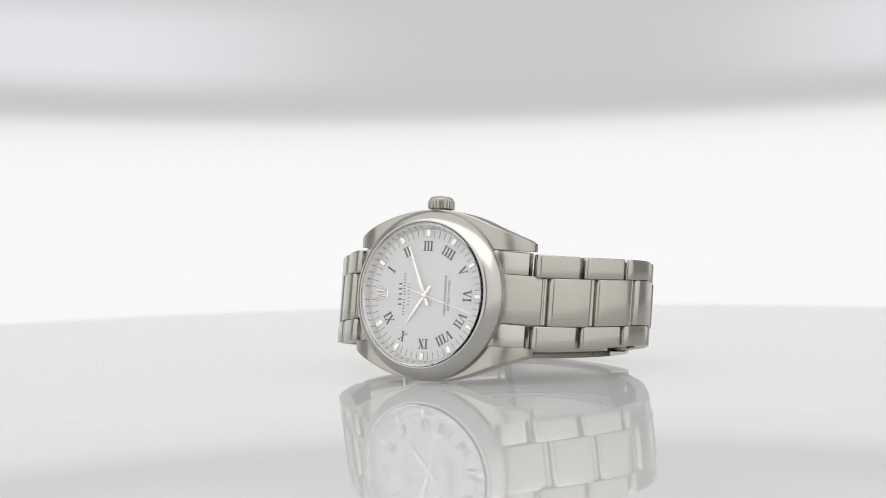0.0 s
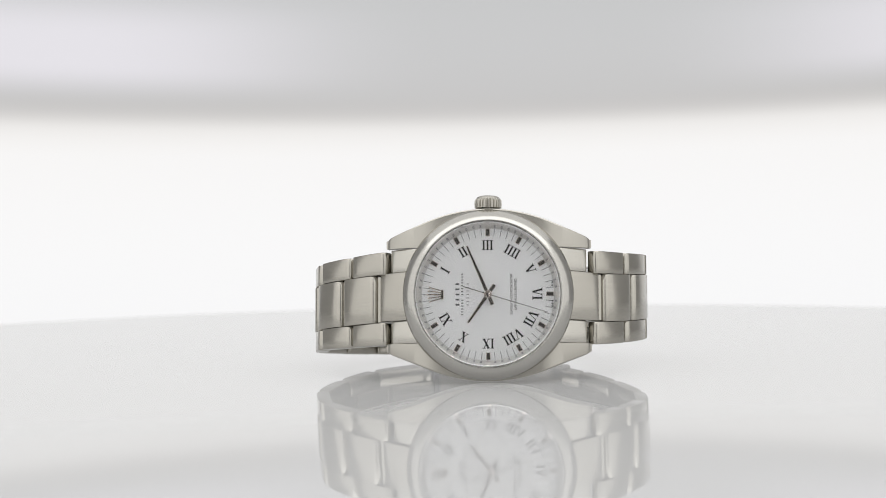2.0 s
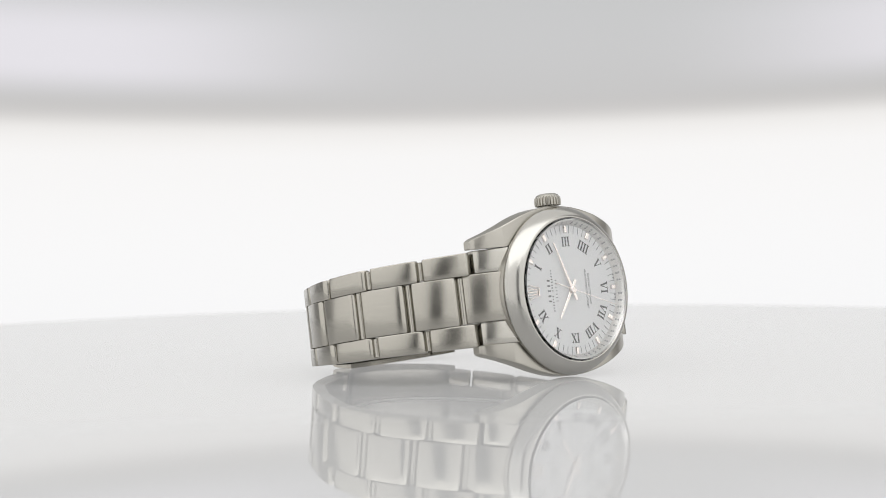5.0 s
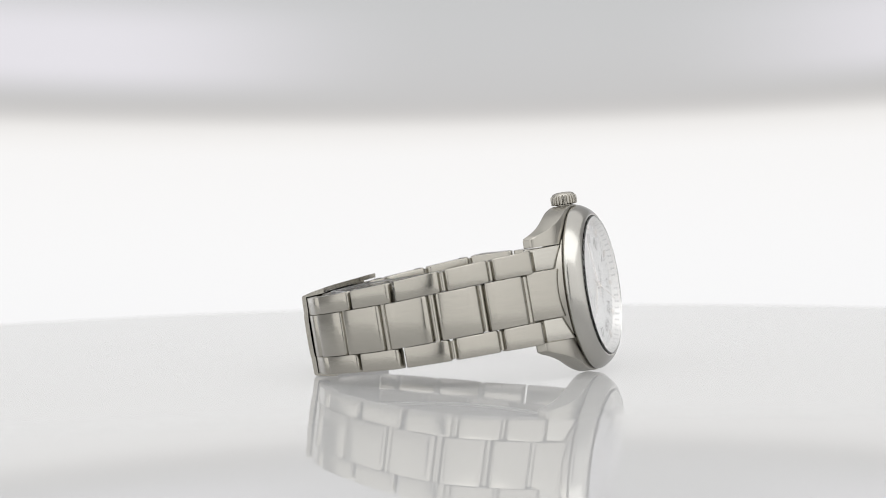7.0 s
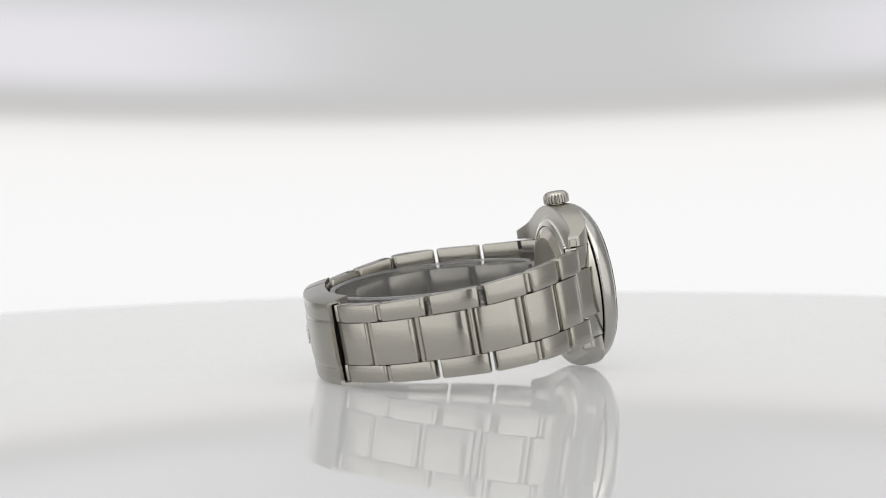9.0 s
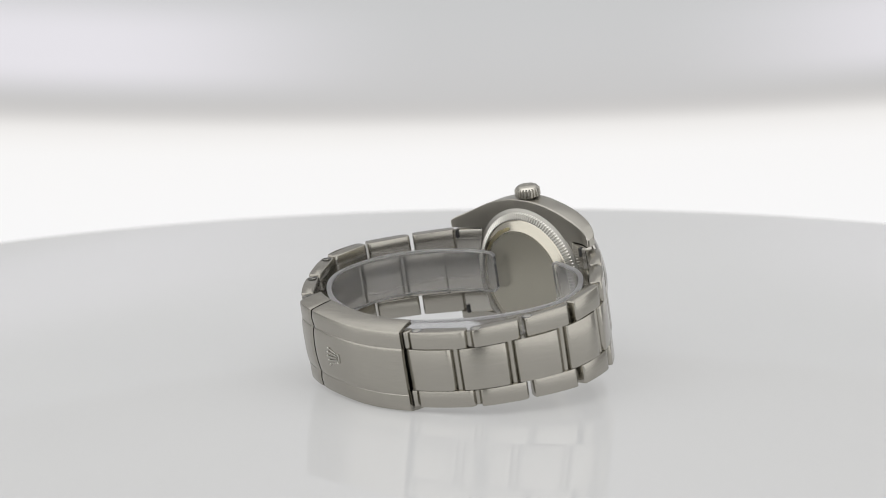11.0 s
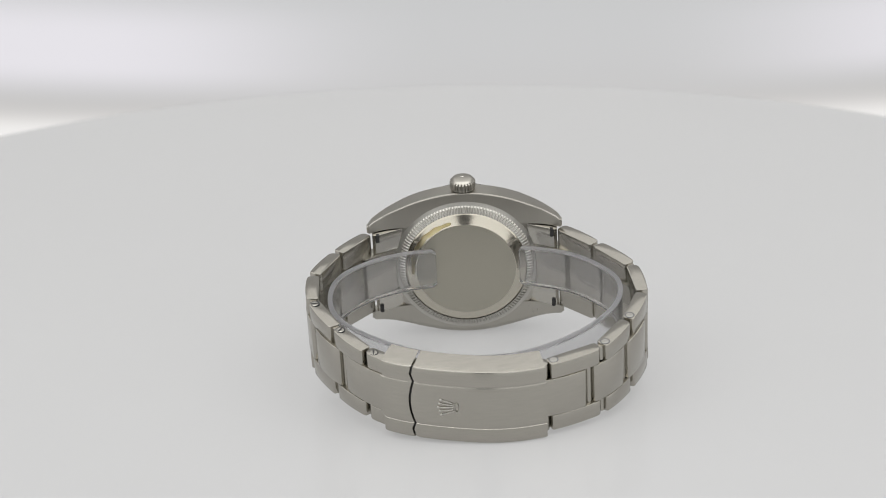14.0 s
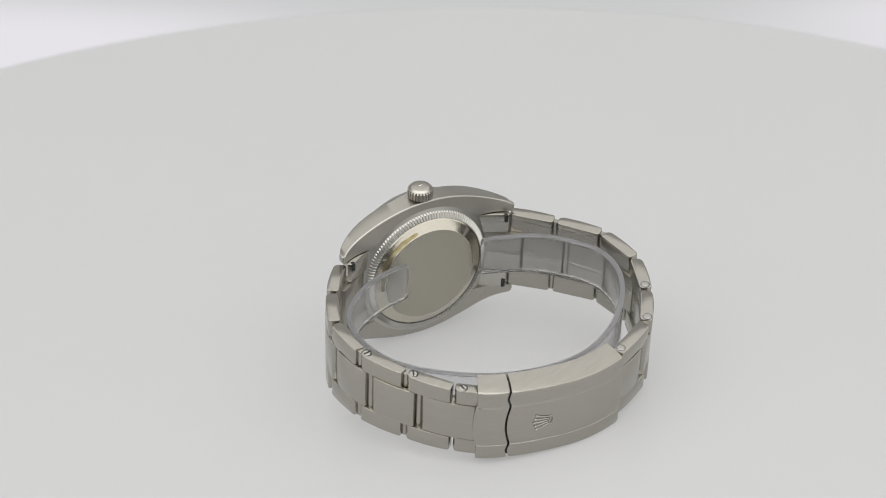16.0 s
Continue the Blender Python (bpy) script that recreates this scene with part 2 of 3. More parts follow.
def build_case():
    # round middle case
    case = part("case", lathe([(13.2, -1.45), (16.4, -1.45), (16.85, -1.75), (16.95, -2.4), (16.95, -5.0), (16.4, -5.6), (15.4, -5.8), (13.2, -5.8)], 128), SATIN, watch, "brushed steel case with four lugs", 20)
    # four lugs, each a row of sections that bends down to its tip
    for sx in (-1, 1):
        for sy in (-1, 1):
            loops = []
            for i in range(41):
                f = 1 - (1 - i / 40) ** 1.4
                x = 20.42 * f
                d = max(0.0, x - 8.5)
                g = d / 12.2
                top = -1.5 - 4.6 * g ** 3.0
                low = -5.9 - (2.5 * g ** 4 if sy > 0 else 2.9 * g ** 3.6)
                outer = (17.4 if sy > 0 else 17.3) - 0.0166 * min(x, 13.0) ** 2 - 0.4 * max(0.0, x - 13.0)
                outer -= 0.75 * (1 - math.sqrt(1 - min(1.0, max(0.0, (x - 19.3) / 1.5)) ** 2))
                inner = 9.65
                e = (0.0, 0.12, 0.4)[max(0, i - 38)]
                under = 0.25 if sy > 0 else 1.3 * (1 - g) + 0.2
                sec = [(inner, top - e), (outer - 0.22, top - e), (outer - 0.06, top - 0.06 - e), (outer, top - 0.22 - e), (outer, low + under + e), (outer - 0.3 * under, low + under * 0.36 + e), (outer - under, low + e), (inner, low + e)]
                loops.append([(sx * x, sy * y, z) for y, z in sec])
            tip = [(sx * 20.75, sy * (9.65 + (abs(p[1]) - 9.65) * 0.86 + 0.15), (p[2] + 7.4) * 0.8 - 7.4) for p in loops[-1]]
            loops.append(tip)
            part("lug", bridge(bmesh.new(), loops), SATIN, case, angle=20)

    bez = [(14.5, 0.6), (14.5, 1.86), (14.56, 1.98), (14.7, 2.03), (14.95, 1.98), (15.35, 1.76), (15.8, 1.38), (16.25, 0.86), (16.65, 0.28), (16.95, -0.28), (17.1, -0.68), (17.14, -0.95), (17.14, -1.2), (17.0, -1.38), (14.5, -1.38), (14.5, 0.6)]
    part("bezel", lathe(bez, 192), BEZEL, watch, "smooth domed polished bezel", 50)
    # inner ring between dial and crystal
    reh = [(13.2, -0.1), (13.6, 0.8), (14.0, 1.5), (14.1, 1.62), (14.47, 1.62), (14.47, -0.1), (13.2, -0.1)]
    ring = part("inner_ring", lathe(reh, 128), REHAUT, watch, "polished inner ring with fine engraving")
    bm = bmesh.new()
    for i in range(60):
        if i % 15 == 0:
            continue
        a = 2 * math.pi * i / 60
        m = Matrix.Rotation(a, 4, "Z") @ Matrix.Translation((13.63, 0, 0.83)) @ Matrix.Rotation(radians(-62), 4, "Y")
        bridge(bm, [[m @ Vector((x, y, z)) for x, y in ((-0.42, -0.2), (0.42, -0.2), (0.42, 0.2), (-0.42, 0.2))] for z in (-0.02, 0.012)])
    part("engraving", bm, PALEINK, ring, "dull engraved marks")
    cr = part("crystal", lathe([(0.01, 1.64), (14.45, 1.64), (14.45, 2.15), (14.27, 2.4), (0.01, 2.42)], 128), CRYSTAL, watch, "clear sapphire crystal", 3)
    cr.visible_shadow = False

    # case back: fluted screw ring, sloped polished ring and flat disc
    ringb = [(15.5, -5.1), (15.4, -5.9), (14.6, -6.1), (14.35, -6.3), (13.55, -6.62), (13.15, -6.88), (13.05, -5.1)]
    bm = bmesh.new()
    n = 520
    rows = []
    for r, z in ringb:
        rows.append([bm.verts.new((r * math.cos(2 * math.pi * i / n), r * math.sin(2 * math.pi * i / n), z - (0.3 if i % 4 in (0, 1) and -6.7 < z < -6.25 else 0))) for i in range(n)])
    for a, c in zip(rows, rows[1:]):
        for i in range(n):
            j = (i + 1) % n
            bm.faces.new((a[i], a[j], c[j], c[i]))
    cb = part("case_back", lathe([(13.08, -5.5), (13.08, -6.75), (12.8, -6.95), (11.0, -7.7), (10.85, -7.8), (0.01, -7.82)], 128), BACK, watch, "screw-down steel case back with a dull flat centre", 12)
    part("fluted_ring", bm, POLISHED, cb, "coin-edged ring", 25)
    bm = bmesh.new()
    arc = [radians(76 - 4 * i) for i in range(21)]
    loops = []
    for k, a in enumerate(arc):
        wide = 0.25 + 0.5 * math.sin(math.pi * k / 20) + 0.1 * math.sin(k * 1.7)
        r0, r1 = 11.5 - wide, 11.5 + wide * 0.8
        loops.append([(r * math.cos(a), r * math.sin(a), -7.7 + (max(r, 11.0) - 11.0) * 0.4167 - o) for r, o in ((r0, 0.03), (r1, 0.03), (r1, 0.09), (r0, 0.09))])
    part("adhesive_residue", bridge(bm, loops), RESIDUE, cb, "yellowed streak of old adhesive")
    part("sticker", lathe([(0.01, -7.86), (10.7, -7.86), (10.7, -7.83), (0.01, -7.83)], 96), material("grey_brown_film", (0.36, 0.343, 0.29), 0.3, 0.75)[0], cb, "dull grey protective disc")


def build_crown():
    n = 120
    def teeth(k, i):
        return (0.16 if i % 5 in (0, 1, 2) else -0.14) if k in (3, 4, 5) else 0.0
    prof = [(1.6, 15.5), (1.6, 17.5), (2.3, 17.55), (2.55, 17.7), (2.6, 18.4), (2.55, 19.25), (2.42, 19.55), (2.2, 19.85), (1.7, 20.08), (1.0, 20.18), (0.02, 20.2)]
    ob = part("crown", lathe([(r, y) for r, y in prof], n, axis="Y", wave=teeth), SATIN, watch, "fluted steel winding crown", 30)
    ob.location = (0, 0, -3.5 * MM)
    bm = bmesh.new()
    box(bm, (-0.0, 0, 0), (0.9, 0.22, 0.12), 0, 0.04)
    mark = part("emblem", bm, MIRROR, ob)
    mark.matrix_local = Matrix.Translation((0, 20.2 * MM, 0)) @ Matrix.Rotation(radians(-90), 4, "X")


def glyph(text):
    """Strokes of a roman numeral as boxes: centre x, y, width, height, turn; two unit lines high."""
    strokes, x = [], 0.0
    for ch in text:
        if ch == "I":
            strokes += [(x + 0.16, 0, 0.17, 1.0, 0), (x + 0.16, 0.47, 0.36, 0.07, 0), (x + 0.16, -0.47, 0.36, 0.07, 0)]
            x += 0.40
        elif ch == "V":
            strokes += [(x + 0.24, 0, 0.18, 1.03, 0.27), (x + 0.52, 0, 0.07, 1.03, -0.27), (x + 0.12, 0.47, 0.36, 0.07, 0), (x + 0.66, 0.47, 0.30, 0.07, 0)]
            x += 0.84
        else:
            strokes += [(x + 0.38, 0, 0.19, 1.10, 0.46), (x + 0.38, 0, 0.07, 1.10, -0.46), (x + 0.14, 0.47, 0.32, 0.07, 0), (x + 0.62, 0.47, 0.30, 0.07, 0), (x + 0.14, -0.47, 0.30, 0.07, 0), (x + 0.62, -0.47, 0.32, 0.07, 0)]
            x += 0.80
    return [(a - x / 2 + 0.02, c, w, h, t) for a, c, w, h, t in strokes]


def build_dial():
    dial = part("dial", lathe([(0.01, -0.6), (13.4, -0.6), (13.4, -0.06), (0.01, 0.0)], 128), WHITE, watch, "white lacquered dial")
    out = lambda h: math.pi - math.radians(30 * h)
    for h, text in ((1, "I"), (2, "II"), (3, "III"), (4, "IIII"), (5, "V"), (6, "VI"), (7, "VII"), (8, "VIII"), (9, "IX"), (10, "X"), (11, "XI")):
        a = out(h)
        m = Matrix.Rotation(a - math.pi / 2, 4, "Z") @ Matrix.Translation((0, 9.85, 0.02))
        bm = bmesh.new()
        for n, (x, y, w, hh, t) in enumerate(glyph(text)):
            k = m @ Matrix.Scale(1.95, 4) @ Matrix.Translation((x, y, 0.0006 * n)) @ Matrix.Rotation(t, 4, "Z")
            bridge(bm, [[k @ Vector((px * w / 2, py * hh / 2, z)) for px, py in ((-1, -1), (1, -1), (1, 1), (-1, 1))] for z in (-0.012, 0.006)])
        part("numeral", bm, INK, dial, "black printed roman numeral")
    for h in range(1, 12):
        a = out(h)
        bm = box(bmesh.new(), (12.4 * math.cos(a), 12.4 * math.sin(a), 0.17), (1.5, 0.86, 0.34), a, 0.1)
        part("hour_marker", bm, GOLD, dial, "applied polished baton")
    bm = bmesh.new()
    for i in range(60):
        if i % 5 == 0 and i:
            continue
        a = math.pi - 2 * math.pi * i / 60
        r = 12.38
        box(bm, (r * math.cos(a), r * math.sin(a), 0.008), (1.5, 0.1, 0.03), a)
    part("minute_track", bm, GREYINK, dial, "fine printed minute lines")
    # emblem at twelve, a plain fan of strokes over a bar
    bm = bmesh.new()
    box(bm, (-9.15, 0, 0.12), (0.5, 1.9, 0.24), 0, 0.08)
    for i in range(-2, 3):
        tip, root = Vector((-12.1 + 0.22 * abs(i), 0.72 * i, 0.12)), Vector((-9.45, 0.4 * i, 0.12))
        d = tip - root
        box(bm, (tip + root) / 2, (d.length, 0.26 - 0.02 * abs(i), 0.2), math.atan2(d.y, d.x), 0.06)
        bmesh.ops.create_icosphere(bm, subdivisions=2, radius=0.2, matrix=Matrix.Translation(tip))
    part("emblem", bm, GOLD, dial, "applied polished emblem")
    # brand lines as plain bars
    for x, w, t, n, fill in ((-6.1, 5.2, 0.78, 5, 0.32), (-5.15, 8.7, 0.42, 15, 0.34), (-4.05, 4.9, 0.5, 7, 0.22)):
        bm = bmesh.new()
        for i in range(n):
            if n == 15 and i == 6:
                continue
            y = -w / 2 + w * (i + 0.5) / n
            box(bm, (x, y, 0.01), (t, w / n * fill, 0.03))
        part("print_line", bm, PALEINK if n == 7 else GREYINK, dial, "grey printed line")
    for line, y, size in (("SUPERLATIVE CHRONOMETER", 0.0, 0.55), ("OFFICIALLY CERTIFIED", 0.0, 0.55)):
        cu = bpy.data.curves.new("lettering", "FONT")
        cu.body, cu.size, cu.align_x, cu.extrude = line, size * 1.25, "CENTER", 0.012
        tmp = bpy.data.objects.new("lettering", cu)
        scene.collection.objects.link(tmp)
        me = bpy.data.meshes.new_from_object(tmp.evaluated_get(bpy.context.evaluated_depsgraph_get()))
        bpy.data.objects.remove(tmp)
        bm = bmesh.new()
        bm.from_mesh(me)
        xs = [v.co.x for v in bm.verts]
        wide = max(xs) - min(xs)
        want = 8.1 if "SUPER" in line else 6.25
        for v in bm.verts:
            v.co = Vector((v.co.x * want / wide, v.co.y, v.co.z))
            v.co = Vector(((4.9 if "SUPER" in line else 5.75) - v.co.y, v.co.x, v.co.z + 0.015))
        part("lettering", bm, INK, dial, "small grey lettering")
    for s in (-1, 1):
        bm = bmesh.new()
        for i in range(5):
            box(bm, (12.85, s * (1.35 + 0.3 * i), 0.01), (0.34, 0.14, 0.03))
        part("print_line", bm, INK, dial, "tiny black printed line")

    def hand(name, ang, length, tail, w0, w1, z, mat=GOLD):
        pts = [(-tail, -w0 * 0.5), (0, -w0 * 0.5), (length, -w1 * 0.5), (length, w1 * 0.5), (0, w0 * 0.5), (-tail, w0 * 0.5)]
        loops = [[Matrix.Rotation(ang, 4, "Z") @ Vector((x * 1.0, y * s, z + zz)) for x, y in pts] for s, zz in ((1, 0), (1, 0.08), (0.8, 0.14))]
        return part(name, bridge(bmesh.new(), loops), mat, watch, "polished steel hand")
    hand("hour_hand", radians(234.9), 6.95, 2.3, 0.78, 0.42, 0.35)
    hand("minute_hand", radians(113.3), 10.5, 2.3, 0.74, 0.34, 0.62)
    hand("second_hand", radians(-17.2), 12.4, 5.2, 0.17, 0.10, 0.86)
    part("hand_cap", lathe([(0.01, 0.2), (0.78, 0.3), (0.78, 1.02), (0.66, 1.12), (0.5, 1.12), (0.42, 1.0), (0.2, 0.98), (0.02, 0.98)], 32), GOLD, watch, "polished round cap")


# joints of the outer links on the middle of the band: (x, depth)
LEFT = [(-20.0, 6.6), (-27.6, 13.6), (-34.5, 21.4), (-36.2, 31.2), (-32.5, 41.1), (-26.7, 49.8), (-15.8, 55.65)]
RIGHT = [(20.4, 6.6), (26.7, 14.6), (31.1, 24.2), (30.8, 34.6), (25.7, 43.8), (19.2, 51.5), (16.0, 53.6)]
THICK = 2.6


def curve(pts, s):
    """A point on the smooth line through the joints, s counted in joints."""
    i = min(max(int(math.floor(s)), 0), len(pts) - 2)
    f = s - i
    p = [Vector(pts[min(max(i + k, 0), len(pts) - 1)]) for k in (-1, 0, 1, 2)]
    if i == 0:
        p[0] = 2 * p[1] - p[2]
    if i == len(pts) - 2:
        p[3] = 2 * p[2] - p[1]
    return 0.5 * ((2 * p[1]) + (p[2] - p[0]) * f + (2 * p[0] - 5 * p[1] + 4 * p[2] - p[3]) * f ** 2 + (3 * p[1] - p[0] - 3 * p[2] + p[3]) * f ** 3)


def link_outline(a, c, gap=0.86, thick=THICK, bulge=0.4, r_near=1.05, r_out=0.4, r_in=0.8):
    """Outline of one link between two joints: rounded ends, a slightly domed outside."""
    a, c = Vector(a), Vector(c)
    t = (c - a)
    length = t.length
    t.normalize()
    n = Vector((t.y, -t.x))
    if n.dot((a + c) / 2 - Vector((-2, 30))) < 0:
        n = -n
    lo, hi, up, dn = gap / 2, length - gap / 2, thick / 2, -thick / 2
    pts = []
    def corner(cx, cy, r, a0):
        for k in range(5):
            q = math.radians(a0 + 22.5 * k)
            pts.append((cx + r * math.cos(q), cy + r * math.sin(q)))
    corner(hi - r_out, up - r_out, r_out, 0)
    for k in range(1, 6):
        pts.append((hi - r_out - (hi - lo - r_out - r_near) * k / 6, up))
    corner(lo + r_near, up - r_near, r_near, 90)
    corner(lo + r_in, dn + r_in, r_in, 180)
    corner(hi - r_in, dn + r_in, r_in, 270)
    res = []
    for x, y in pts:
        y += bulge * (1 - (2 * x / length - 1) ** 2)
        q = a + t * x + n * y
        res.append((q.x, q.y))
    return res


def width_at(depth):
    """Half width of the band and of its middle row at a depth behind the dial."""
    f = min(max((depth - 6.0) / 46.0, 0), 1)
    return 9.5 - 1.65 * f, 4.85 - 0.55 * f


def shift(x, depth):
    """The band hangs slightly twisted: how far it stands off the watch's own mid plane."""
    f = min(max((depth - 6.0) / 26.0, 0), 1)
    return f * (0.4 + 0.047 * x + 0.00054 * x * x) - 0.38 + 0.15 * (1 - f)


def span(p, lo, hi):
    s = shift(p[0], p[1])
    return sorted((lo + s, hi + s))


def build_bracelet():
    band = new("bracelet")
    band.parent = watch
    for side, pts, sx in (("a", LEFT, -1), ("b", RIGHT, 1)):
        count = len(pts) - 1 if sx < 0 else len(pts) - 2
        for k in range(count):
            o = link_outline(pts[k], pts[k + 1])
            for sy in (-1, 1):
                f = lambda p, sy=sy: span(p, sy * (width_at(p[1])[1] + 0.06), sy * width_at(p[1])[0])
                part("outer_link", slab(o, 0, 0, 0.2, f), BRUSHED, band)
            part_mid = [curve(pts, k + 0.27), curve(pts, min(k + 1.27, len(pts) - 1.0))]
            if k == count - 1:
                part_mid[1] = Vector((15.0, 54.6)) if sx > 0 else Vector((-13.6, 56.1))
            o = link_outline(part_mid[0], part_mid[1], gap=1.2, bulge=0.6)
            f = lambda p: span(p, -width_at(p[1])[1], width_at(p[1])[1])
            part("centre_link", slab(o, 0, 0, 0.14, f), BRUSHED, band)
        for k in range(1, count):
            if (sx, k) in ((-1, 3), (-1, 4), (1, 1), (1, 2)):
                continue
            for sy in (-1, 1):
                wide, inner = width_at(pts[k][1])
                reach = (wide - inner) / 2 - 0.35
                ob = part("barrel", lathe([(0.68, -reach), (0.68, reach)], 14, axis="Y"), BRUSHED, band)
                ob.location = (pts[k][0] * MM, (shift(*pts[k]) + sy * (wide + inner) / 2) * MM, -pts[k][1] * MM)
        # end link between the lugs: two outer cheeks and a longer middle
        def arcshape(x0, x1, d0, d1, thick):
            top = [(sx * (x0 + (x1 - x0) * f), d0 + (d1 - d0) * f ** 1.45) for f in [i / 10 for i in range(11)]]
            q = [(sx * (x1 + 0.35), d1 + 0.5), (sx * (x1 + 0.25), d1 + thick - 0.4), (sx * (x1 - 0.4), d1 + thick)]
            return top + q + [(sx * x0, 5.5)]
        for sy in (-1, 1):
            o = arcshape(13.4, 19.4, 1.6, 5.7, 2.6)
            f = sorted((sy * 4.95, sy * 9.55))
            part("end_link", slab(o, f[0], f[1], 0.15), GLEAM, band, "rounded end link between the lugs")
        end = curve(pts, 0.27)
        o = arcshape(14.2, abs(end.x) - 0.4, 1.55, end.y - THICK / 2 - 0.1, 2.9)
        part("end_link", slab(o, -4.85, 4.85, 0.15), BRUSHED, band, "brushed middle of the end link")
        for sy in (-1, 1):
            # solid dark block in place of the slot's shade
            bm = box(bmesh.new(), (sx * 18.5, sy * 8.7, -7.95), (0.7, 1.8, 0.9))
            part("spring_bar_shade", bm, RECESS_SHADE, band, "dark block for the shade in a spring bar slot")
        for k in range(count):
            c = curve(pts, k + 0.27)
            ob = part("pin", lathe([(0.7, -4.6), (0.7, 4.6)], 16, axis="Y"), BRUSHED, band)
            ob.location = (c.x * MM, shift(c.x, c.y) * MM, -c.y * MM)

    # screws and pins in the upper edges of the links
    def stud(c, depth_out, slot):
        y = width_at(c[1])[0] - 0.02 + shift(c[0], c[1])
        ob = part("screw" if slot else "rivet", lathe([(0.78, -0.5), (0.78, 0.05), (0.7, 0.1), (0.02, 0.1)], 24, axis="Y"), GLEAM if slot else POLISHED, band, "slotted steel screw" if slot else "")
        ob.location = (c[0] * MM, y * MM, -c[1] * MM)
        if slot:
            # dark bar laid on the head as the shade of its slot
            bm = box(bmesh.new(), (0, 0, 0), (1.45, 0.34, 0.06))
            sl = part("slot", bm, RECESS_SHADE, band, "dark bar for the shade in the screw's slot")
            sl.matrix_local = Matrix.Translation((c[0] * MM, (y + 0.115) * MM, -c[1] * MM)) @ Matrix.Rotation(radians(-90), 4, "X") @ Matrix.Rotation(depth_out, 4, "Z")
        rim = part("seam", lathe([(0.79, 0.02), (1.0, 0.02), (1.0, 0.06), (0.79, 0.06), (0.79, 0.02)], 24, axis="Y"), RECESS_SHADE if slot else GREYINK, band)
        rim.location = ob.location
    for s, turn in ((3.14, 0.2), (4.14, 1.1), (5.3, 1.6)):
        stud(curve(RIGHT, s), turn, True)
    for s in (3.86, 4.86, 5.86):
        stud(curve(LEFT, s), 0, False)
    # short connectors that run into the clasp
    for a, c in ((curve(RIGHT, 4.95), (14.3, 54.8)), (curve(LEFT, 5.93), (-13.9, 55.9))):
        o = link_outline(a, c, bulge=0.1)
        for sy in (-1, 1):
            f = lambda p, sy=sy: span(p, sy * 4.4, sy * 7.85)
            part("connector", slab(o, 0, 0, 0.2, f), BRUSHED, band)
    build_clasp()


CLASP = [(18.2, 55.2), (14.2, 57.1), (9.2, 58.6), (3.0, 59.7), (-4.0, 60.3), (-10.0, 59.8), (-15.9, 58.3)]


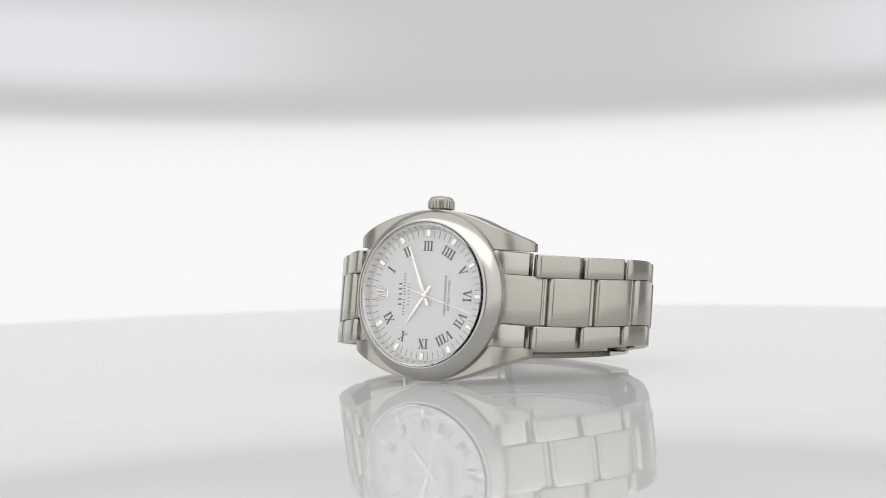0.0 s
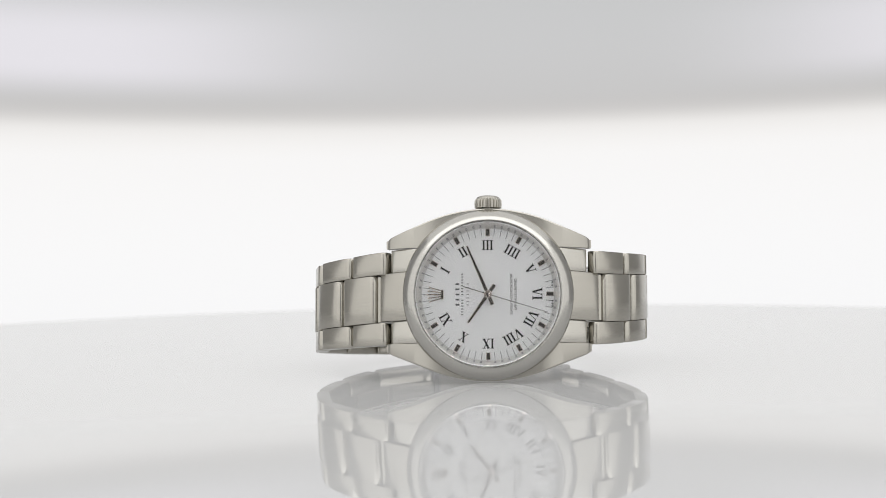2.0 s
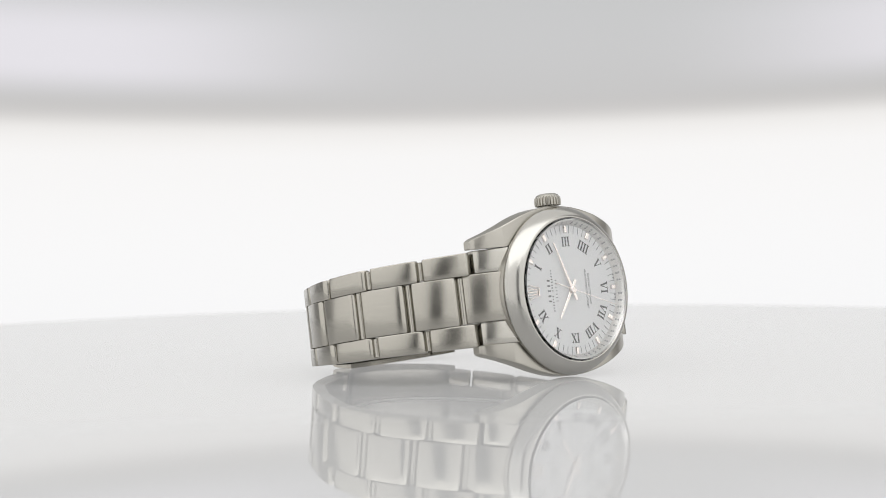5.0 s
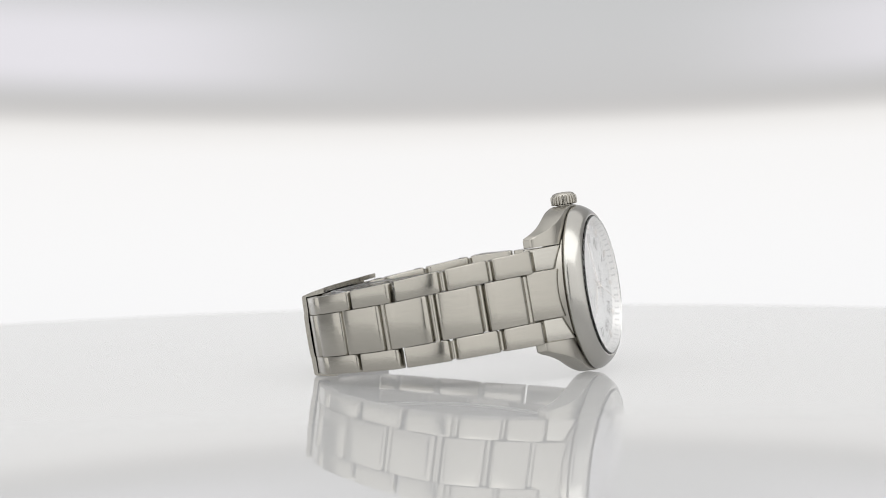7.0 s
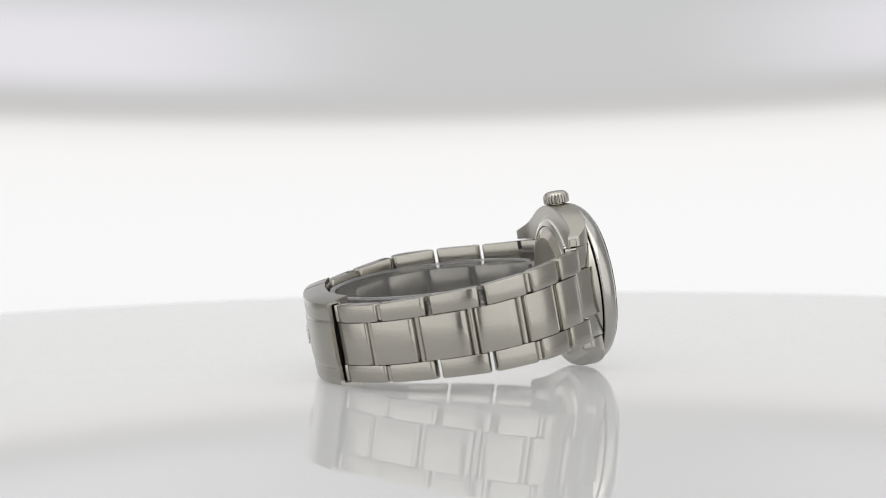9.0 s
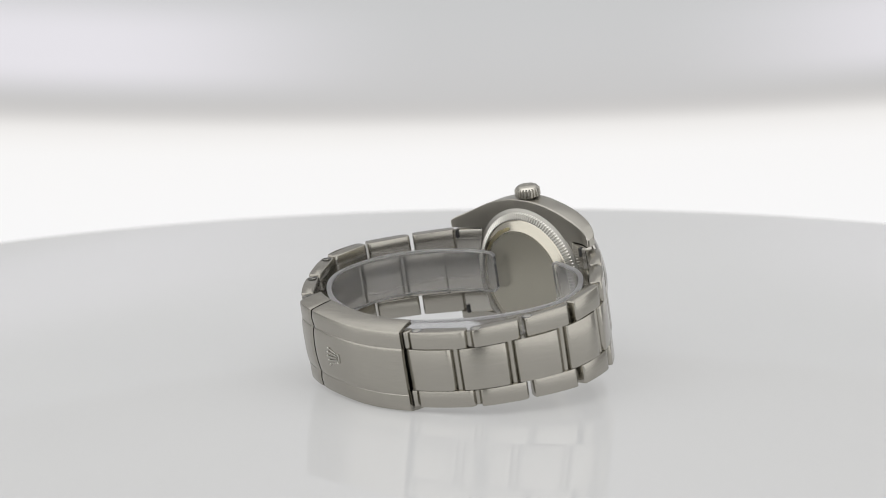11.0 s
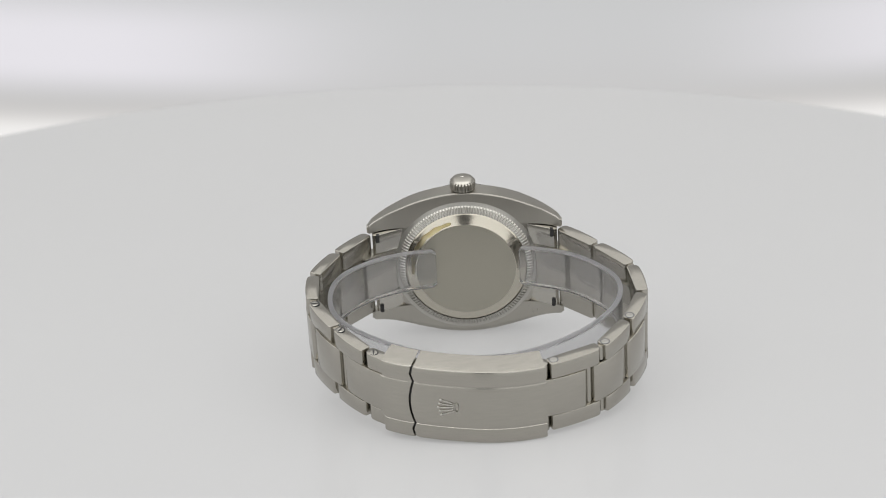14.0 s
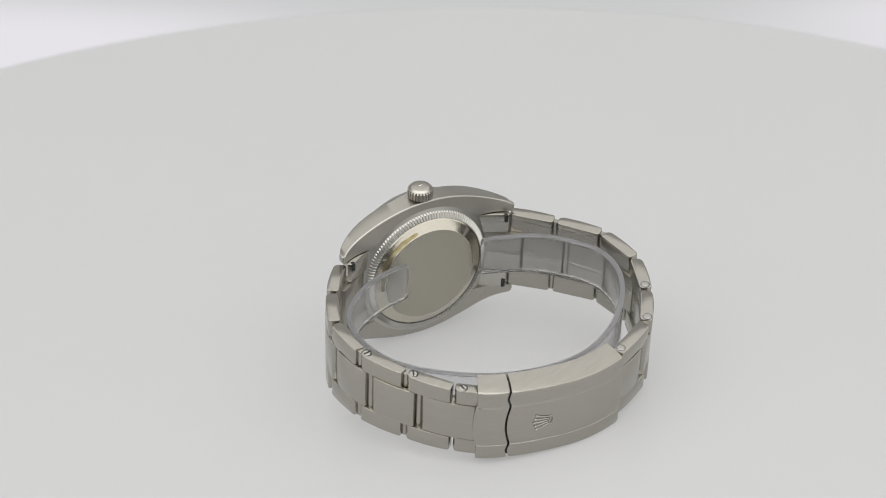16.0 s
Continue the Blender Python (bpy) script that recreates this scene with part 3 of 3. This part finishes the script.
def build_clasp():
    half = [(9.25, 4.6), (9.15, 3.9), (8.9, 2.4), (8.45, 0.5), (8.3, 0.16), (8.05, 0.04), (6.5, 0.0), (5.0, 0.0), (4.95, 0.05), (4.85, 0.05), (4.7, -0.03), (4.3, -0.1), (3.8, -0.15), (3.0, -0.18), (2.0, -0.2), (1.0, -0.21)]
    rows = [(-y, d) for y, d in half] + [(0.0, -0.21)] + half[::-1]

    def shell(s0, s1, n):
        bm = bmesh.new()
        loops = []
        for y, d in rows:
            a, c = s0(y), s1(y)
            top, low = [], []
            for i in range(n + 1):
                s = a + (c - a) * i / n
                p, q = curve(CLASP, s), curve(CLASP, s + 0.02)
                t = (q - p).normalized()
                nrm = Vector((-t.y, t.x)) * (1 if -t.y * (p.x + 2) + t.x * (p.y - 30) > 0 else -1)
                ease = 0.16 if i in (0, n) else 0.0
                o = p - nrm * (d + ease)
                w = p - nrm * (4.9 if abs(y) > 8.1 else d + 1.0)
                lift = shift(p.x, p.y)
                top.append((o.x, y + lift, -o.y))
                low.append((w.x, y + lift, -w.y))
            loops.append(top + low[::-1])
        bridge(bm, loops)
        return bm
    wave = lambda y: 0.16 * math.cos(math.pi * y / 9.8) if abs(y) < 4.9 else 0.1 * math.sin(math.pi * (abs(y) - 4.9) / 3.6)
    clasp = part("clasp", shell(lambda y: 1.835 - wave(y), lambda y: 5.98, 26), BRUSHED, watch, "brushed folding clasp cover with an embossed emblem", 30)
    part("clasp_end", shell(lambda y: 0.42 if abs(y) > 4.78 else 0.24 + 0.006 * y * y, lambda y: 1.75 - wave(y), 10), BRUSHED, clasp, "short fixed end of the clasp", 30)
    # embossed emblem: five studs over a wedge
    c, q = curve(CLASP, 2.9), curve(CLASP, 2.92)
    t = (q - c).normalized()
    bm = bmesh.new()
    for i in range(-2, 3):
        tip, root = Vector((-1.9 + 0.28 * abs(i), 0.88 * i, 0)), Vector((1.3, 0.42 * i, 0))
        bmesh.ops.create_icosphere(bm, subdivisions=2, radius=0.26, matrix=Matrix.Translation(tip) @ Matrix.Diagonal((1, 1, 0.7, 1)))
        d = root - tip
        box(bm, (tip + root) / 2, (d.length, 0.16, 0.08), math.atan2(d.y, d.x), 0.03)
    ring = [(1.75 + 0.32 * math.cos(a), 0.95 * math.sin(a)) for a in [math.tau * k / 20 for k in range(20)]]
    bridge(bm, [[(x + (x - 1.75) * 0.3 * h, y * (1 + 0.12 * h), z) for x, y in ring] for h, z in ((0, -0.05), (0.3, 0.07), (1, 0.07), (1.3, -0.05))], cap=False, closed=True)
    em = part("emblem", bm, POLISHED, clasp, "embossed emblem")
    zax = Vector((-t.y, 0, -t.x))
    p3 = Vector((c.x, 0, -c.y))
    zax = zax if zax.dot(p3 - Vector((-2, 0, -30))) > 0 else -zax
    yax = Vector((0, 1, 0))
    xax = yax.cross(zax)
    r = Matrix((xax, yax, zax)).transposed().to_4x4()
    em.matrix_local = Matrix.Translation((p3 + zax * 0.36 + Vector((0, shift(c.x, c.y), 0))) * MM) @ r
    # folded blades under the cover, and dark slabs put for the shade in the seam and in the mouth where the links run
    # in
    def under(s0, s1, near, far):
        top, low = [], []
        for i in range(13):
            p, q = curve(CLASP, s0 + (s1 - s0) * i / 12), curve(CLASP, s0 + (s1 - s0) * i / 12 + 0.02)
            t = (q - p).normalized()
            nrm = Vector((-t.y, t.x)) * (1 if -t.y * (p.x + 2) + t.x * (p.y - 30) > 0 else -1)
            top.append(tuple(p - nrm * near))
            low.append(tuple(p - nrm * far))
        return top + low[::-1]
    part("blade", slab(under(1.0, 5.6, 1.3, 4.2), 0, 0, 0.05, lambda p: span(p, -7.9, 7.9)), BRUSHED, clasp, "folded blade inside the clasp")
    part("seam_shadow", slab(under(1.3, 2.3, 0.85, 1.2), 0, 0, 0.04, lambda p: span(p, -8.0, 8.0)), RECESS_SHADE, clasp, "dark slab for the shade in the gap under the cover")
    part("clasp_mouth_shade", slab(under(5.62, 5.78, 1.02, 3.2), 0, 0, 0.04, lambda p: span(p, -8.0, 8.0)), RECESS_SHADE, clasp, "dark slab for the shade in the clasp's open end")


def build_film():
    """Clear protective strip that lines the band and stands free behind the case, with cloudy cut edges."""
    line = [(6.35, 9.6), (13.0, 10.7), (20.0, 14.0), (25.8, 20.0), (27.7, 27.0), (26.9, 35.0), (23.2, 41.6), (16.2, 47.9), (8.0, 52.2), (-2.0, 54.0), (-11.0, 52.8),
            (-19.3, 48.2), (-26.4, 41.4), (-31.2, 33.0), (-31.6, 25.0), (-27.6, 18.4), (-22.0, 13.4), (-15.0, 10.5), (-11.5, 9.6)]
    thing = tagged(new("plastic_strip"), "clear plastic protective strip lining the steel bracelet", "plastic strip")
    n = 132

    def sweep(lo, hi, half, ragged=0.0):
        """The strip between two fractions of its width; both ends have rounded corners."""
        loops = []
        for i in range(n + 1):
            s = (len(line) - 1) * i / n
            p, q = curve(line, s), curve(line, s + 0.02)
            t = (q - p).normalized()
            m = Vector((-t.y, t.x)) * half
            w = 4.5 + 0.4 * min(1.0, i / 20, (n - i) / 20) - 0.7 * (i in (0, n))
            far = min(max((p.y - 12) / 40, 0), 1)
            mid = 1.8 + 1.4 * far + 0.03 * p.x * far
            a, c = mid + lo * w, mid + hi * w + ragged * (math.sin(i * 1.9) + math.sin(i * 4.7))
            loops.append([(p.x + m.x, a, -(p.y + m.y)), (p.x + m.x, c, -(p.y + m.y)), (p.x - m.x, c, -(p.y - m.y)), (p.x - m.x, a, -(p.y - m.y))])
        return bridge(bmesh.new(), loops)
    for name, lo, hi, half, ragged, mat, label in (("sheet", -0.92, 0.92, 0.4, 0.0, FILM, ""), ("edge", 0.925, 1.0, 0.5, 0.01, EDGE, "cloudy cut edge"), ("edge", -1.0, -0.925, 0.5, 0.0, EDGE, "cloudy cut edge")):
        ob = part(name, sweep(lo, hi, half, ragged), mat, thing, label)
        ob.visible_shadow = False
    return thing


build_case()
build_crown()
build_dial()
# the head leans a little against its bracelet
for piece in watch.children:
    piece.matrix_local = Matrix.Rotation(radians(1.2), 4, "X") @ piece.matrix_local
build_bracelet()
strip = build_film()


# ---- what turns and swings ----
def motions():
    steps = [i * 0.5 for i in range(33)]
    turn = lambda t: Matrix.Rotation(radians(spin(t)), 4, "Z")
    walk(turntable, [(t, Matrix.Translation(CENTRE) @ turn(t)) for t in steps])
    walk(watch, [(t, turn(t) @ WATCH) for t in steps])
    walk(strip, [(t, turn(t) @ WATCH) for t in steps])
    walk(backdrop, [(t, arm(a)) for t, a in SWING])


motions()
